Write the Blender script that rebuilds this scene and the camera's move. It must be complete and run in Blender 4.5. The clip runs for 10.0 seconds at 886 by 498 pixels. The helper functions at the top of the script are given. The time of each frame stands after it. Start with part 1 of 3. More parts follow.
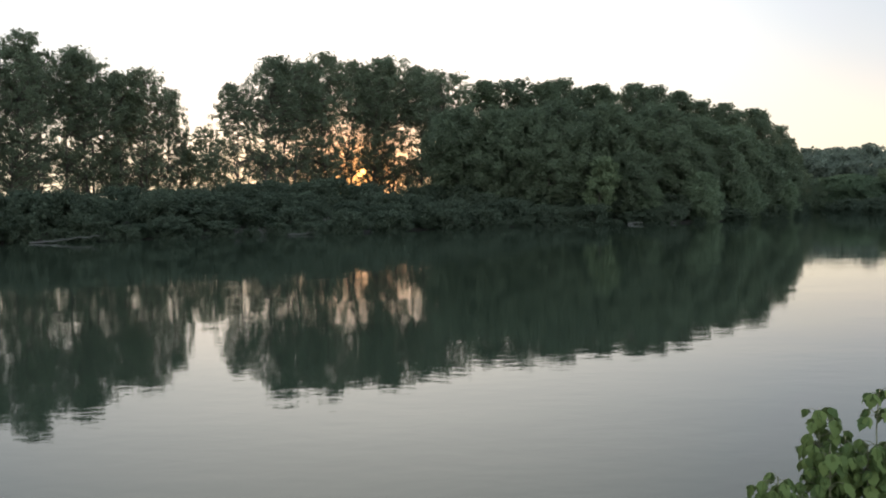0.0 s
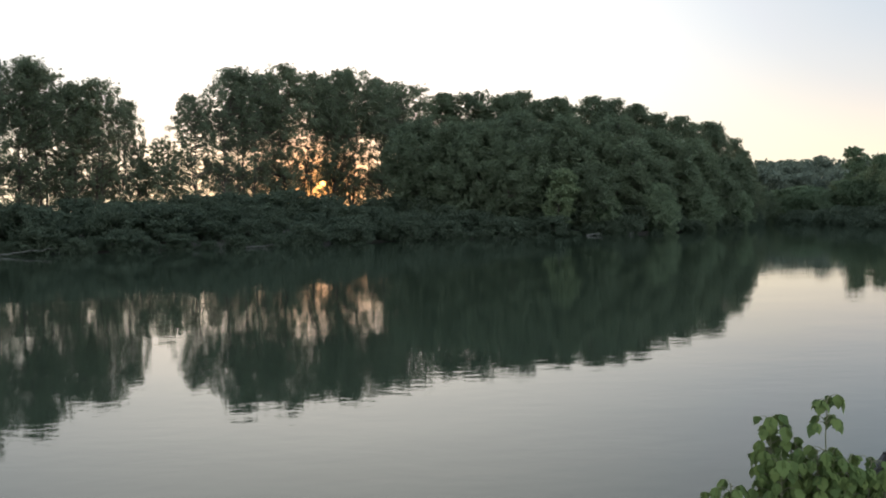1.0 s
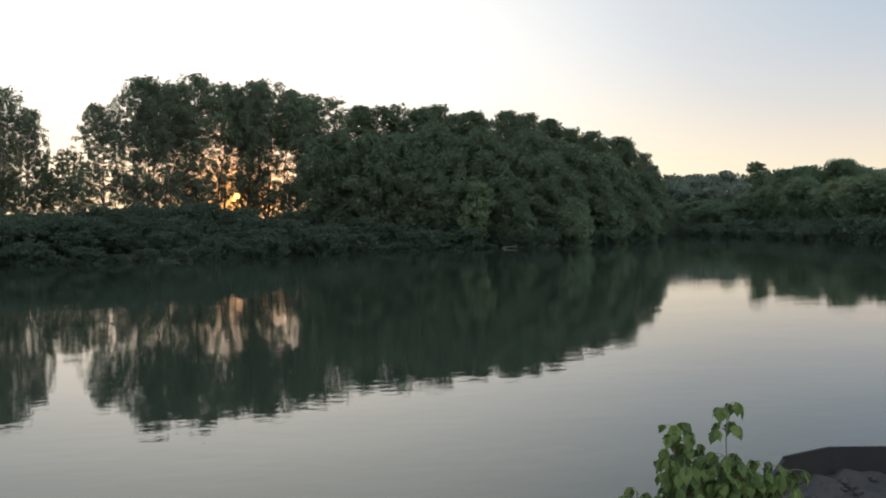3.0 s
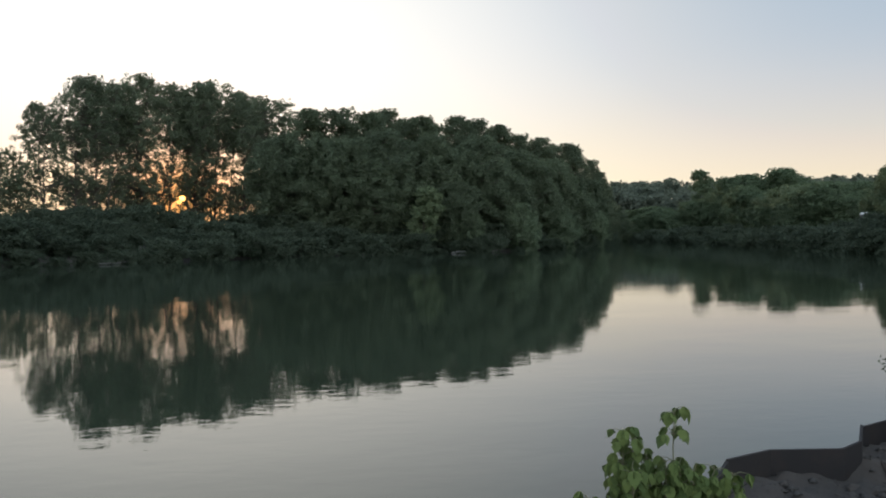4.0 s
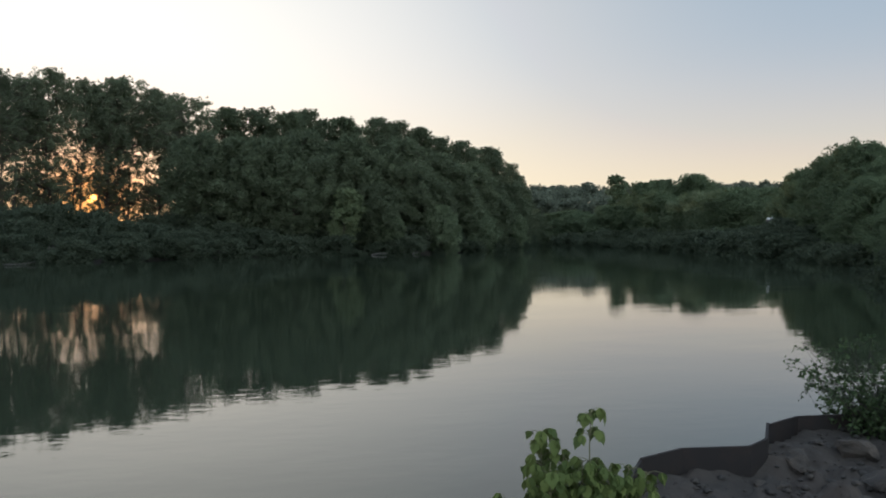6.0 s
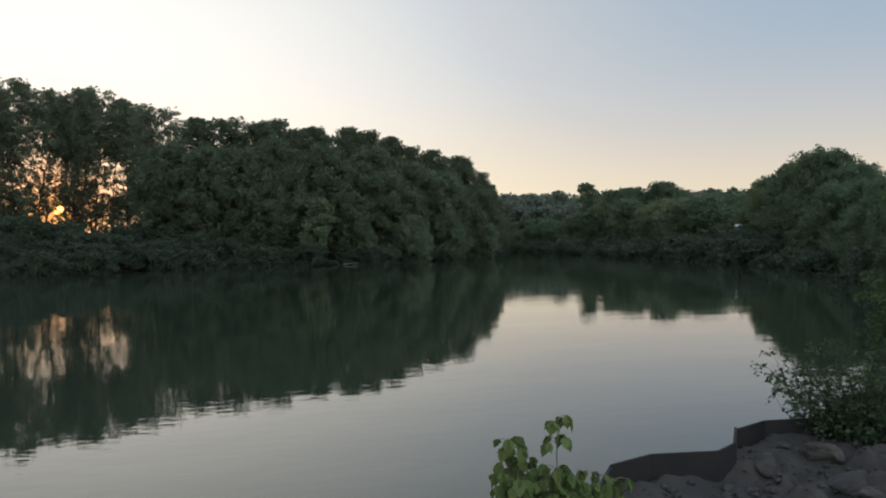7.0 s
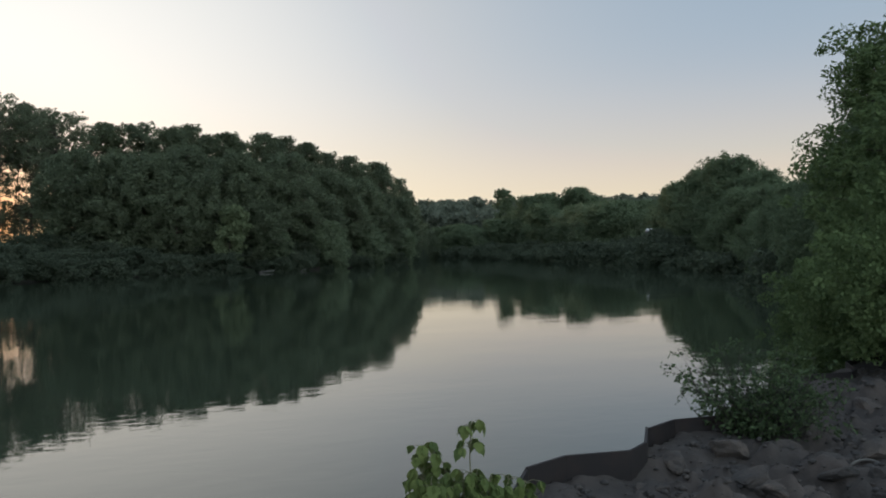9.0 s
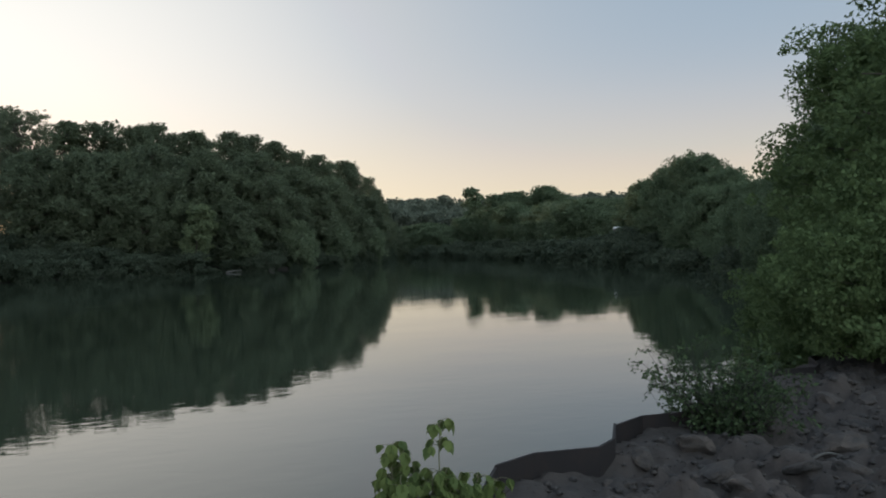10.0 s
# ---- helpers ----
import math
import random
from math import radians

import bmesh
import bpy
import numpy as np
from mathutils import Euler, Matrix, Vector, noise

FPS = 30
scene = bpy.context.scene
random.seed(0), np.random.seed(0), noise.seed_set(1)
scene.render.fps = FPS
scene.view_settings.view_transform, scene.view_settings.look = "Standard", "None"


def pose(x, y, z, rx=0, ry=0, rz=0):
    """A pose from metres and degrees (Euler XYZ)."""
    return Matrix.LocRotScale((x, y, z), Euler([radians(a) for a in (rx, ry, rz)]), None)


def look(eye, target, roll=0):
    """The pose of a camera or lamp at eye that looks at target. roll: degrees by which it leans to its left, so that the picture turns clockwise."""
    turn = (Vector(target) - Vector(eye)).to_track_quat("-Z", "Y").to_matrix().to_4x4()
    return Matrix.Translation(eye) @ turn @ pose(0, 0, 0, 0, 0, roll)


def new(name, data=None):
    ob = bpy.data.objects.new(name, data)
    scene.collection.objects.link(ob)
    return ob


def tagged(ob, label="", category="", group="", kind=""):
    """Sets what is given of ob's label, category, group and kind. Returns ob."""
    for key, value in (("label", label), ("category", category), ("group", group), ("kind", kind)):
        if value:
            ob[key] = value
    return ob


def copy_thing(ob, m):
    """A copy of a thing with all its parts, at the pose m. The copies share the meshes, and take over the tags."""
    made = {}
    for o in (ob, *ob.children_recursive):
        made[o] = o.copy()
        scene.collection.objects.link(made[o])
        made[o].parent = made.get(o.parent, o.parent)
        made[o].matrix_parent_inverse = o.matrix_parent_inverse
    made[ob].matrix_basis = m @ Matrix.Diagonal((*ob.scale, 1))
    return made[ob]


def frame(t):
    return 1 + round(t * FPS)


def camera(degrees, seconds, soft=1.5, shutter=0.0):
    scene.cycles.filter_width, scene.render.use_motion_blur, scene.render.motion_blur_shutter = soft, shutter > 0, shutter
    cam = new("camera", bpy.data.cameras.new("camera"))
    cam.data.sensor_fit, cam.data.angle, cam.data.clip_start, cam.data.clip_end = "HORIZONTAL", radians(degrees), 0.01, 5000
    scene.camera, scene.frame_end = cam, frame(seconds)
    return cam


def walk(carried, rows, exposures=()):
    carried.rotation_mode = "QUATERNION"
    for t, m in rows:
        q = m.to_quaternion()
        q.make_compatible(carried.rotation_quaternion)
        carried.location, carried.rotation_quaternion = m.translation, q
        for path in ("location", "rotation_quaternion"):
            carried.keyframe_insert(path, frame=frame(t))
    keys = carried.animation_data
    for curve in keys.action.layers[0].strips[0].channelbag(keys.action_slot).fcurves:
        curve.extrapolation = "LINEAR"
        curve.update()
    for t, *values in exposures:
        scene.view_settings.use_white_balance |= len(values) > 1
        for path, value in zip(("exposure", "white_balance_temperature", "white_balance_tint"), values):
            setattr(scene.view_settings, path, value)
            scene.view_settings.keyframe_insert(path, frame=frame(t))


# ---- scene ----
# A slow turn by hand on a river bank at sundown: wide still water, a wooded far bank, steel piling and rubble near by.

# camera and its walk: seconds, x, y, z, yaw, pitch, roll
cam = camera(53.33, 10.0, soft=1.95)
PATH = [
    (0, -0, 0, 2.2, 0.05, -2.75, 0.95),
    (0.5, 0.004, -0.003, 2.198, -1.11, -2.38, 0.96),
    (1, 0.011, -0.007, 2.198, -2.52, -2.02, 1.06),
    (1.5, 0.018, -0.01, 2.198, -3.96, -1.68, 1.24),
    (2, 0.025, -0.015, 2.197, -5.47, -1.39, 1.14),
    (2.5, 0.029, -0.017, 2.201, -6.57, -1.36, 1.16),
    (4, 0.018, -0.01, 2.204, -11.23, -1.04, 0.67),
    (4.5, 0.015, -0.009, 2.208, -12.79, -1.07, 0.46),
    (5, 0.012, -0.007, 2.207, -14.06, -1.17, 0.48),
    (5.5, 0.013, -0.008, 2.207, -15.22, -1.08, 0.28),
    (6, 0.017, -0.01, 2.208, -16.38, -0.95, 0.3),
    (7.5, 0.039, -0.023, 2.209, -19.31, -0.11, 1.07),
    (8, 0.041, -0.024, 2.208, -20.67, 0.04, 1.31),
    (8.5, 0.044, -0.026, 2.208, -21.94, 0.04, 1.34),
    (9, 0.051, -0.029, 2.21, -23.54, -0.08, 1.3),
    (9.5, 0.051, -0.03, 2.209, -24.66, -0.16, 1.44),
    (10, 0.053, -0.03, 2.21, -25.56, -0.21, 1.55),
]
walk(cam, [(t, pose(x, y, z, 90 + pitch, roll, yaw)) for t, x, y, z, yaw, pitch, roll in PATH],
     exposures=[(0, 0.5), (2.5, 0.32), (5, 0.14), (7.5, 0.03), (10, 0.0)])

# ---- light ----
SUN_BEARING, SUN_HEIGHT = -5.32, 2.28          # degrees, bearing clockwise from +y
SUN_DIR = Vector((math.sin(radians(SUN_BEARING)) * math.cos(radians(SUN_HEIGHT)),
                  math.cos(radians(SUN_BEARING)) * math.cos(radians(SUN_HEIGHT)),
                  math.sin(radians(SUN_HEIGHT))))


def make_sky():
    world = bpy.data.worlds.new("evening_sky")
    scene.world = world
    world.use_nodes = True
    nt = world.node_tree
    nt.nodes.clear()
    N, L = nt.nodes.new, nt.links.new

    def m(op, a, b=None, clamp=False):
        n = N("ShaderNodeMath")
        n.operation, n.use_clamp = op, clamp
        for i, v in enumerate((a, b)):
            if v is None:
                continue
            if isinstance(v, (int, float)):
                n.inputs[i].default_value = v
            else:
                L(v, n.inputs[i])
        return n.outputs[0]

    def mix(mode, fac, a, b):
        n = N("ShaderNodeMixRGB")
        n.blend_type = mode
        for i, v in enumerate((fac, a, b)):
            if isinstance(v, (int, float)):
                n.inputs[i].default_value = v
            elif isinstance(v, tuple):
                n.inputs[i].default_value = (*v, 1)
            else:
                L(v, n.inputs[i])
        return n.outputs[0]

    tc = N("ShaderNodeTexCoord")
    nrm = N("ShaderNodeVectorMath")
    nrm.operation = "NORMALIZE"
    L(tc.outputs["Generated"], nrm.inputs[0])
    dot = N("ShaderNodeVectorMath")
    dot.operation = "DOT_PRODUCT"
    L(nrm.outputs[0], dot.inputs[0])
    dot.inputs[1].default_value = SUN_DIR
    sep = N("ShaderNodeSeparateXYZ")
    L(nrm.outputs[0], sep.inputs[0])
    z = m("MAXIMUM", sep.outputs[2], 0.0)
    away = m("SUBTRACT", 1.0, dot.outputs["Value"])
    up = m("SUBTRACT", 1.0, m("POWER", 2.718, m("MULTIPLY", m("MULTIPLY", z, z), -78.0)))
    base = mix("MIX", up, SKY_LOW, SKY_HIGH)
    base = mix("MIX", m("MULTIPLY", m("SUBTRACT", z, 0.16), 2.2, True), base, SKY_TOP)
    back = m("MULTIPLY", m("SUBTRACT", away, 0.6), 1.0, True)
    glow = m("POWER", 2.718, m("MULTIPLY", away, -SKY_GLOW_K))
    sky = mix("ADD", glow, base, SKY_GLOW)
    nish = N("ShaderNodeTexSky")
    nish.sky_type, nish.sun_disc = "NISHITA", False
    nish.sun_elevation, nish.sun_rotation = radians(SUN_HEIGHT), radians(SUN_BEARING)
    sky = mix("ADD", SKY_NISHITA, sky, nish.outputs[0])
    inner = m("POWER", 2.718, m("MULTIPLY", away, -SKY_INNER_K))
    sky = mix("MULTIPLY", inner, sky, SKY_INNER)
    band = m("MULTIPLY", m("POWER", 2.718, m("MULTIPLY", m("MULTIPLY", z, z), -48.0)), m("POWER", 2.718, m("MULTIPLY", away, -12.0)))
    sky = mix("MULTIPLY", m("MULTIPLY", band, 0.97), sky, SKY_WARM)
    parts = N("ShaderNodeSeparateColor")
    joined = N("ShaderNodeCombineColor")
    L(sky, parts.inputs[0])
    for i in range(3):          # bright sky levels off softly
        level = m("MULTIPLY", m("SUBTRACT", 1.0, m("POWER", 2.718, m("MULTIPLY", parts.outputs[i], -1 / 0.6))), SKY_WHITE)
        bright = m("MULTIPLY", m("MAXIMUM", m("SUBTRACT", parts.outputs[i], 1.0), 0.0), SKY_EXCESS)
        L(m("ADD", level, bright), joined.inputs[i])
    sky = mix("ADD", back, joined.outputs[0], SKY_BACK_FILL)
    disc = m("MULTIPLY", m("SUBTRACT", m("MULTIPLY", away, -1.0), -0.0000125), 400000.0, True)
    sky = mix("ADD", disc, sky, (3.0, 1.5, 0.35))
    bg = N("ShaderNodeBackground")
    L(sky, bg.inputs[0])
    bg.inputs[1].default_value = 1.0
    out = N("ShaderNodeOutputWorld")
    L(bg.outputs[0], out.inputs[0])


SKY_LOW, SKY_HIGH, SKY_WHITE, SKY_EXCESS = (1.64, 1.22, 0.60), (0.395, 0.56, 0.80), 0.78, 0.17
SKY_GLOW, SKY_GLOW_K, SKY_NISHITA = (2.9, 2.6, 1.95), 14.5, 0.01
SKY_INNER, SKY_INNER_K = (1.0, 0.40, 0.19), 300.0
SKY_WARM = (1.0, 0.58, 0.26)                    # low band of warm light on the sun's side
SKY_TOP = (0.14, 0.235, 0.42)                    # overhead
SKY_BACK_FILL = (0.95, 1.06, 1.10)                    # unseen sky opposite the sun, with fill light added to brighten the trees
make_sky()
sun = new("sun", bpy.data.lights.new("sun", "SUN"))
sun.data.energy, sun.data.angle, sun.data.color = 1.2, radians(0.53), (1.0, 0.62, 0.32)
sun.matrix_world = look(SUN_DIR * 300, (0, 0, 0))

# ---- materials ----


def material(name):
    mat = bpy.data.materials.new(name)
    mat.use_nodes = True
    nt = mat.node_tree
    nt.nodes.clear()
    return mat, nt, nt.nodes.new, nt.links.new


def ramp(nt, fac, stops):
    n = nt.nodes.new("ShaderNodeValToRGB")
    e = n.color_ramp.elements
    while len(e) < len(stops):
        e.new(0.5)
    for el, (p, c) in zip(e, stops):
        el.position, el.color = p, (*c, 1)
    nt.links.new(fac, n.inputs[0])
    return n.outputs[0]


def noise_tex(nt, scale, detail=4, coords="Object", stretch=None, rough=0.55):
    tc = nt.nodes.new("ShaderNodeTexCoord")
    src = tc.outputs[coords]
    if stretch:
        mp = nt.nodes.new("ShaderNodeMapping")
        mp.inputs["Scale"].default_value = stretch
        nt.links.new(src, mp.inputs[0])
        src = mp.outputs[0]
    n = nt.nodes.new("ShaderNodeTexNoise")
    n.inputs["Scale"].default_value, n.inputs["Detail"].default_value = scale, detail
    n.inputs["Roughness"].default_value = rough
    nt.links.new(src, n.inputs["Vector"])
    return n.outputs["Fac"]


def leaf_material(name, dark, light, translucent=0.48):
    """Foliage: colour drifts from leaf to leaf and from plant to plant; some light comes through."""
    mat, nt, N, L = material(name)
    geo = N("ShaderNodeNewGeometry")
    info = N("ShaderNodeObjectInfo")
    add = N("ShaderNodeMath")
    add.operation = "MULTIPLY_ADD"
    L(geo.outputs["Random Per Island"], add.inputs[0])
    add.inputs[1].default_value = 0.6
    half = N("ShaderNodeMath")
    half.operation = "MULTIPLY"
    L(info.outputs["Random"], half.inputs[0])
    half.inputs[1].default_value = 0.4
    L(half.outputs[0], add.inputs[2])
    col = ramp(nt, add.outputs[0], [(0.0, dark), (0.55, tuple((a + b) / 2 for a, b in zip(dark, light))), (1.0, light)])
    dif = N("ShaderNodeBsdfPrincipled")
    dif.inputs["Roughness"].default_value = 0.7
    dif.inputs["Specular IOR Level"].default_value = 0.12
    L(col, dif.inputs["Base Color"])
    tr = N("ShaderNodeBsdfTranslucent")
    L(col, tr.inputs[0])
    mx = N("ShaderNodeMixShader")
    mx.inputs[0].default_value = translucent
    L(dif.outputs[0], mx.inputs[1])
    L(tr.outputs[0], mx.inputs[2])
    out = N("ShaderNodeOutputMaterial")
    L(mx.outputs[0], out.inputs[0])
    return mat


def rough_material(name, stops, scale, bump=0.3, roughness=0.85, fine=40.0, stretch=None, depth=0.02, metal=0.0):
    """A matt natural surface with stains at one scale and grain at a finer one."""
    mat, nt, N, L = material(name)
    a = noise_tex(nt, scale, 5, stretch=stretch)
    b = noise_tex(nt, fine, 4, stretch=stretch)
    info = N("ShaderNodeObjectInfo")
    s = N("ShaderNodeMath")
    s.operation = "MULTIPLY_ADD"
    L(b, s.inputs[0])
    s.inputs[1].default_value = 0.35
    L(a, s.inputs[2])
    s2 = N("ShaderNodeMath")
    s2.operation = "MULTIPLY_ADD"
    L(info.outputs["Random"], s2.inputs[0])
    s2.inputs[1].default_value = 0.25
    L(s.outputs[0], s2.inputs[2])
    s3 = N("ShaderNodeMath")
    s3.operation = "SUBTRACT"
    L(s2.outputs[0], s3.inputs[0])
    s3.inputs[1].default_value = 0.3
    col = ramp(nt, s3.outputs[0], stops)
    p = N("ShaderNodeBsdfPrincipled")
    L(col, p.inputs["Base Color"])
    p.inputs["Roughness"].default_value, p.inputs["Metallic"].default_value = roughness, metal
    bn = N("ShaderNodeBump")
    bn.inputs["Strength"].default_value, bn.inputs["Distance"].default_value = bump, depth
    L(s.outputs[0], bn.inputs["Height"])
    L(bn.outputs[0], p.inputs["Normal"])
    out = N("ShaderNodeOutputMaterial")
    L(p.outputs[0], out.inputs[0])
    return mat


def water_material():
    """Still, dark green river water with faint long ripples and patches that a breath of air has roughened."""
    mat, nt, N, L = material("river_water")
    p = N("ShaderNodeBsdfPrincipled")
    p.inputs["Base Color"].default_value = (0.026, 0.036, 0.024, 1)
    p.inputs["Roughness"].default_value, p.inputs["IOR"].default_value = 0.02, 1.36
    p.inputs["Coat Weight"].default_value, p.inputs["Coat IOR"].default_value, p.inputs["Coat Roughness"].default_value = 0.1, 1.4, 0.015
    fine = noise_tex(nt, 1.0, 3, stretch=(2.2, 3.2, 1))
    broad = noise_tex(nt, 1.0, 2, stretch=(0.16, 0.22, 1))
    b1, b2 = N("ShaderNodeBump"), N("ShaderNodeBump")
    b1.inputs["Strength"].default_value, b1.inputs["Distance"].default_value = 1.0, WATER_FINE
    b2.inputs["Strength"].default_value, b2.inputs["Distance"].default_value = 1.0, WATER_BROAD
    L(fine, b1.inputs["Height"])
    L(broad, b2.inputs["Height"])
    L(b1.outputs[0], b2.inputs["Normal"])
    L(b2.outputs[0], p.inputs["Normal"])
    L(b2.outputs[0], p.inputs["Coat Normal"])
    out = N("ShaderNodeOutputMaterial")
    L(p.outputs[0], out.inputs[0])
    return mat


WATER_FINE, WATER_BROAD = 0.0018, 0.013
M_WATER = water_material()
M_TREE = leaf_material("cottonwood_leaves", (0.10, 0.126, 0.082), (0.18, 0.21, 0.132))
M_BANK = leaf_material("bank_wood_leaves", (0.088, 0.113, 0.074), (0.155, 0.19, 0.115))
# distant leaves: haze is painted in as a greyer green
M_FAR_HAZED = leaf_material("far_hazed_leaves", (0.105, 0.125, 0.095), (0.16, 0.185, 0.14))
M_PALE = leaf_material("pale_leaves", (0.11, 0.145, 0.082), (0.17, 0.21, 0.115))
M_SHRUB = leaf_material("shrub_leaves", (0.06, 0.08, 0.056), (0.098, 0.122, 0.082))
M_RIGHT = leaf_material("right_bank_leaves", (0.102, 0.142, 0.086), (0.142, 0.186, 0.108))
M_NEAR = leaf_material("near_tree_leaves", (0.088, 0.132, 0.058), (0.124, 0.176, 0.074), 0.35)
M_BUSH = leaf_material("bush_leaves", (0.04, 0.068, 0.035), (0.095, 0.14, 0.065), 0.35)
M_SAPLING = leaf_material("sapling_leaves", (0.05, 0.086, 0.033), (0.235, 0.285, 0.09), 0.4)
M_BARK = rough_material("bark", [(0.0, (0.035, 0.028, 0.022)), (0.5, (0.075, 0.062, 0.05)), (1.0, (0.14, 0.12, 0.10))], 1.5, 0.6, 0.9, 9, (4, 4, 0.7))
M_STEM = rough_material("green_stem", [(0.0, (0.08, 0.09, 0.04)), (1.0, (0.16, 0.15, 0.09))], 20, 0.2, 0.6, 90)
M_SOIL = rough_material("bank_soil", [(0.0, (0.013, 0.0115, 0.011)), (0.4, (0.027, 0.0235, 0.0215)), (0.7, (0.048, 0.039, 0.034)), (1.0, (0.096, 0.075, 0.061))], 1.6, 0.8, 0.95, 14, depth=0.06)
M_ROCK = rough_material("rubble_stone", [(0.0, (0.014, 0.0135, 0.0135)), (0.4, (0.031, 0.029, 0.028)), (0.7, (0.067, 0.055, 0.047)), (1.0, (0.165, 0.127, 0.102))], 2.4, 0.6, 0.9, 26, depth=0.05)
M_STEEL = rough_material("rusty_steel", [(0.0, (0.006, 0.005, 0.006)), (0.5, (0.010, 0.008, 0.009)), (0.8, (0.022, 0.014, 0.012)), (1.0, (0.055, 0.032, 0.023))], 4.0, 0.3, 0.75, 30, depth=0.006, metal=0.2)
M_DRIFT = rough_material("bleached_wood", [(0.0, (0.05, 0.048, 0.045)), (1.0, (0.125, 0.12, 0.112))], 3, 0.5, 0.85, 18, (1, 1, 1))
M_DARKWOOD = rough_material("dark_wood", [(0.0, (0.010, 0.009, 0.008)), (1.0, (0.030, 0.025, 0.022))], 6, 0.5, 0.8, 30)
M_WHITE = rough_material("white_paint", [(0.0, (0.30, 0.30, 0.29)), (1.0, (0.46, 0.46, 0.45))], 2, 0.1, 0.5, 20)
M_GREY = rough_material("weathered_boards", [(0.0, (0.06, 0.06, 0.058)), (1.0, (0.12, 0.118, 0.11))], 2, 0.3, 0.8, 14)

# ---- building helpers ----


def mesh_from(name, verts, faces, mat, smooth=False):
    """A mesh from an (n, 3) array and an (m, k) array of corners."""
    verts, faces = np.asarray(verts, dtype=np.float32), np.asarray(faces, dtype=np.int32)
    me = bpy.data.meshes.new(name)
    k = faces.shape[1]
    me.vertices.add(len(verts))
    me.vertices.foreach_set("co", verts.ravel())
    me.loops.add(faces.size)
    me.loops.foreach_set("vertex_index", faces.ravel())
    me.polygons.add(len(faces))
    me.polygons.foreach_set("loop_start", np.arange(0, faces.size, k, dtype=np.int32))
    if smooth:
        me.polygons.foreach_set("use_smooth", np.ones(len(faces), dtype=bool))
    me.materials.append(mat)
    me.update(calc_edges=True)
    return me


def mesh_part(name, me, parent, label=""):
    ob = new(name, me)
    ob.parent = parent
    return tagged(ob, label)


def part(name, bm, mat, parent=None, label="", smooth=False):
    me = bpy.data.meshes.new(name)
    bm.to_mesh(me)
    bm.free()
    me.materials.append(mat)
    if smooth:
        me.polygons.foreach_set("use_smooth", np.ones(len(me.polygons), dtype=bool))
    ob = new(name, me)
    if parent:
        ob.parent = parent
    return tagged(ob, label)


def tubes(paths, sides=6):
    """Tapered tubes along paths of (points, radii), as one set of corners and quads."""
    V, F, n0 = [], [], 0
    for pts, rad in paths:
        pts, rad = np.asarray(pts, float), np.asarray(rad, float)
        tan = np.gradient(pts, axis=0)
        tan /= np.linalg.norm(tan, axis=1)[:, None] + 1e-9
        ref = np.where(np.abs(tan[:, 2:3]) > 0.9, np.array([[1.0, 0, 0]]), np.array([[0, 0, 1.0]]))
        u = np.cross(tan, ref)
        u /= np.linalg.norm(u, axis=1)[:, None] + 1e-9
        w = np.cross(tan, u)
        ang = np.arange(sides) * 2 * np.pi / sides
        ring = pts[:, None] + rad[:, None, None] * (np.cos(ang)[None, :, None] * u[:, None] + np.sin(ang)[None, :, None] * w[:, None])
        V.append(ring.reshape(-1, 3))
        for i in range(len(pts) - 1):
            for j in range(sides):
                a, b = n0 + i * sides + j, n0 + i * sides + (j + 1) % sides
                F.append((a, b, b + sides, a + sides))
        n0 += len(pts) * sides
    return np.concatenate(V), np.array(F)


def unit(rng, n):
    v = rng.normal(size=(n, 3))
    return v / (np.linalg.norm(v, axis=1)[:, None] + 1e-9)


def leaf_blades(rng, pos, size, droop=0.3, width=0.38):
    """Folded, pointed blades at the places given, turned at random."""
    n = len(pos)
    a = unit(rng, n)
    a[:, 2] = a[:, 2] * 0.7 - droop
    a /= np.linalg.norm(a, axis=1)[:, None]
    b = np.cross(a, unit(rng, n))
    b /= np.linalg.norm(b, axis=1)[:, None] + 1e-9
    c = np.cross(a, b)
    s = (size * rng.uniform(0.6, 1.4, n))[:, None]
    V = np.stack([pos - a * s * 0.5, pos + b * s * width + c * s * 0.12 - a * s * 0.05, pos + a * s * 0.5, pos - b * s * width + c * s * 0.12 - a * s * 0.05], 1)
    return V.reshape(-1, 3), np.arange(4 * n).reshape(n, 4)


def clump_points(rng, centres, radii, count, flat=0.75, usual=0.0):
    """count places in a ball of the usual radius, thinner towards its middle; fewer in a smaller ball."""
    radii = np.asarray(radii)
    n = np.full(len(centres), count) if not usual else np.maximum(6, count * (radii / usual) ** 1.6).astype(int)
    d = unit(rng, n.sum()) * (rng.uniform(0, 1, n.sum()) ** 0.45)[:, None]
    d[:, 2] *= flat
    return np.repeat(np.asarray(centres), n, 0) + d * np.repeat(radii, n)[:, None]


def wobble_line(rng, a, b, n, amount):
    t = np.linspace(0, 1, n)[:, None]
    p = np.asarray(a) * (1 - t) + np.asarray(b) * t
    off = np.cumsum(rng.normal(size=(n, 3)) * amount, 0)
    off -= off[0]
    return p + off * np.sin(np.pi * np.clip(t, 0, 1) * 0.5)


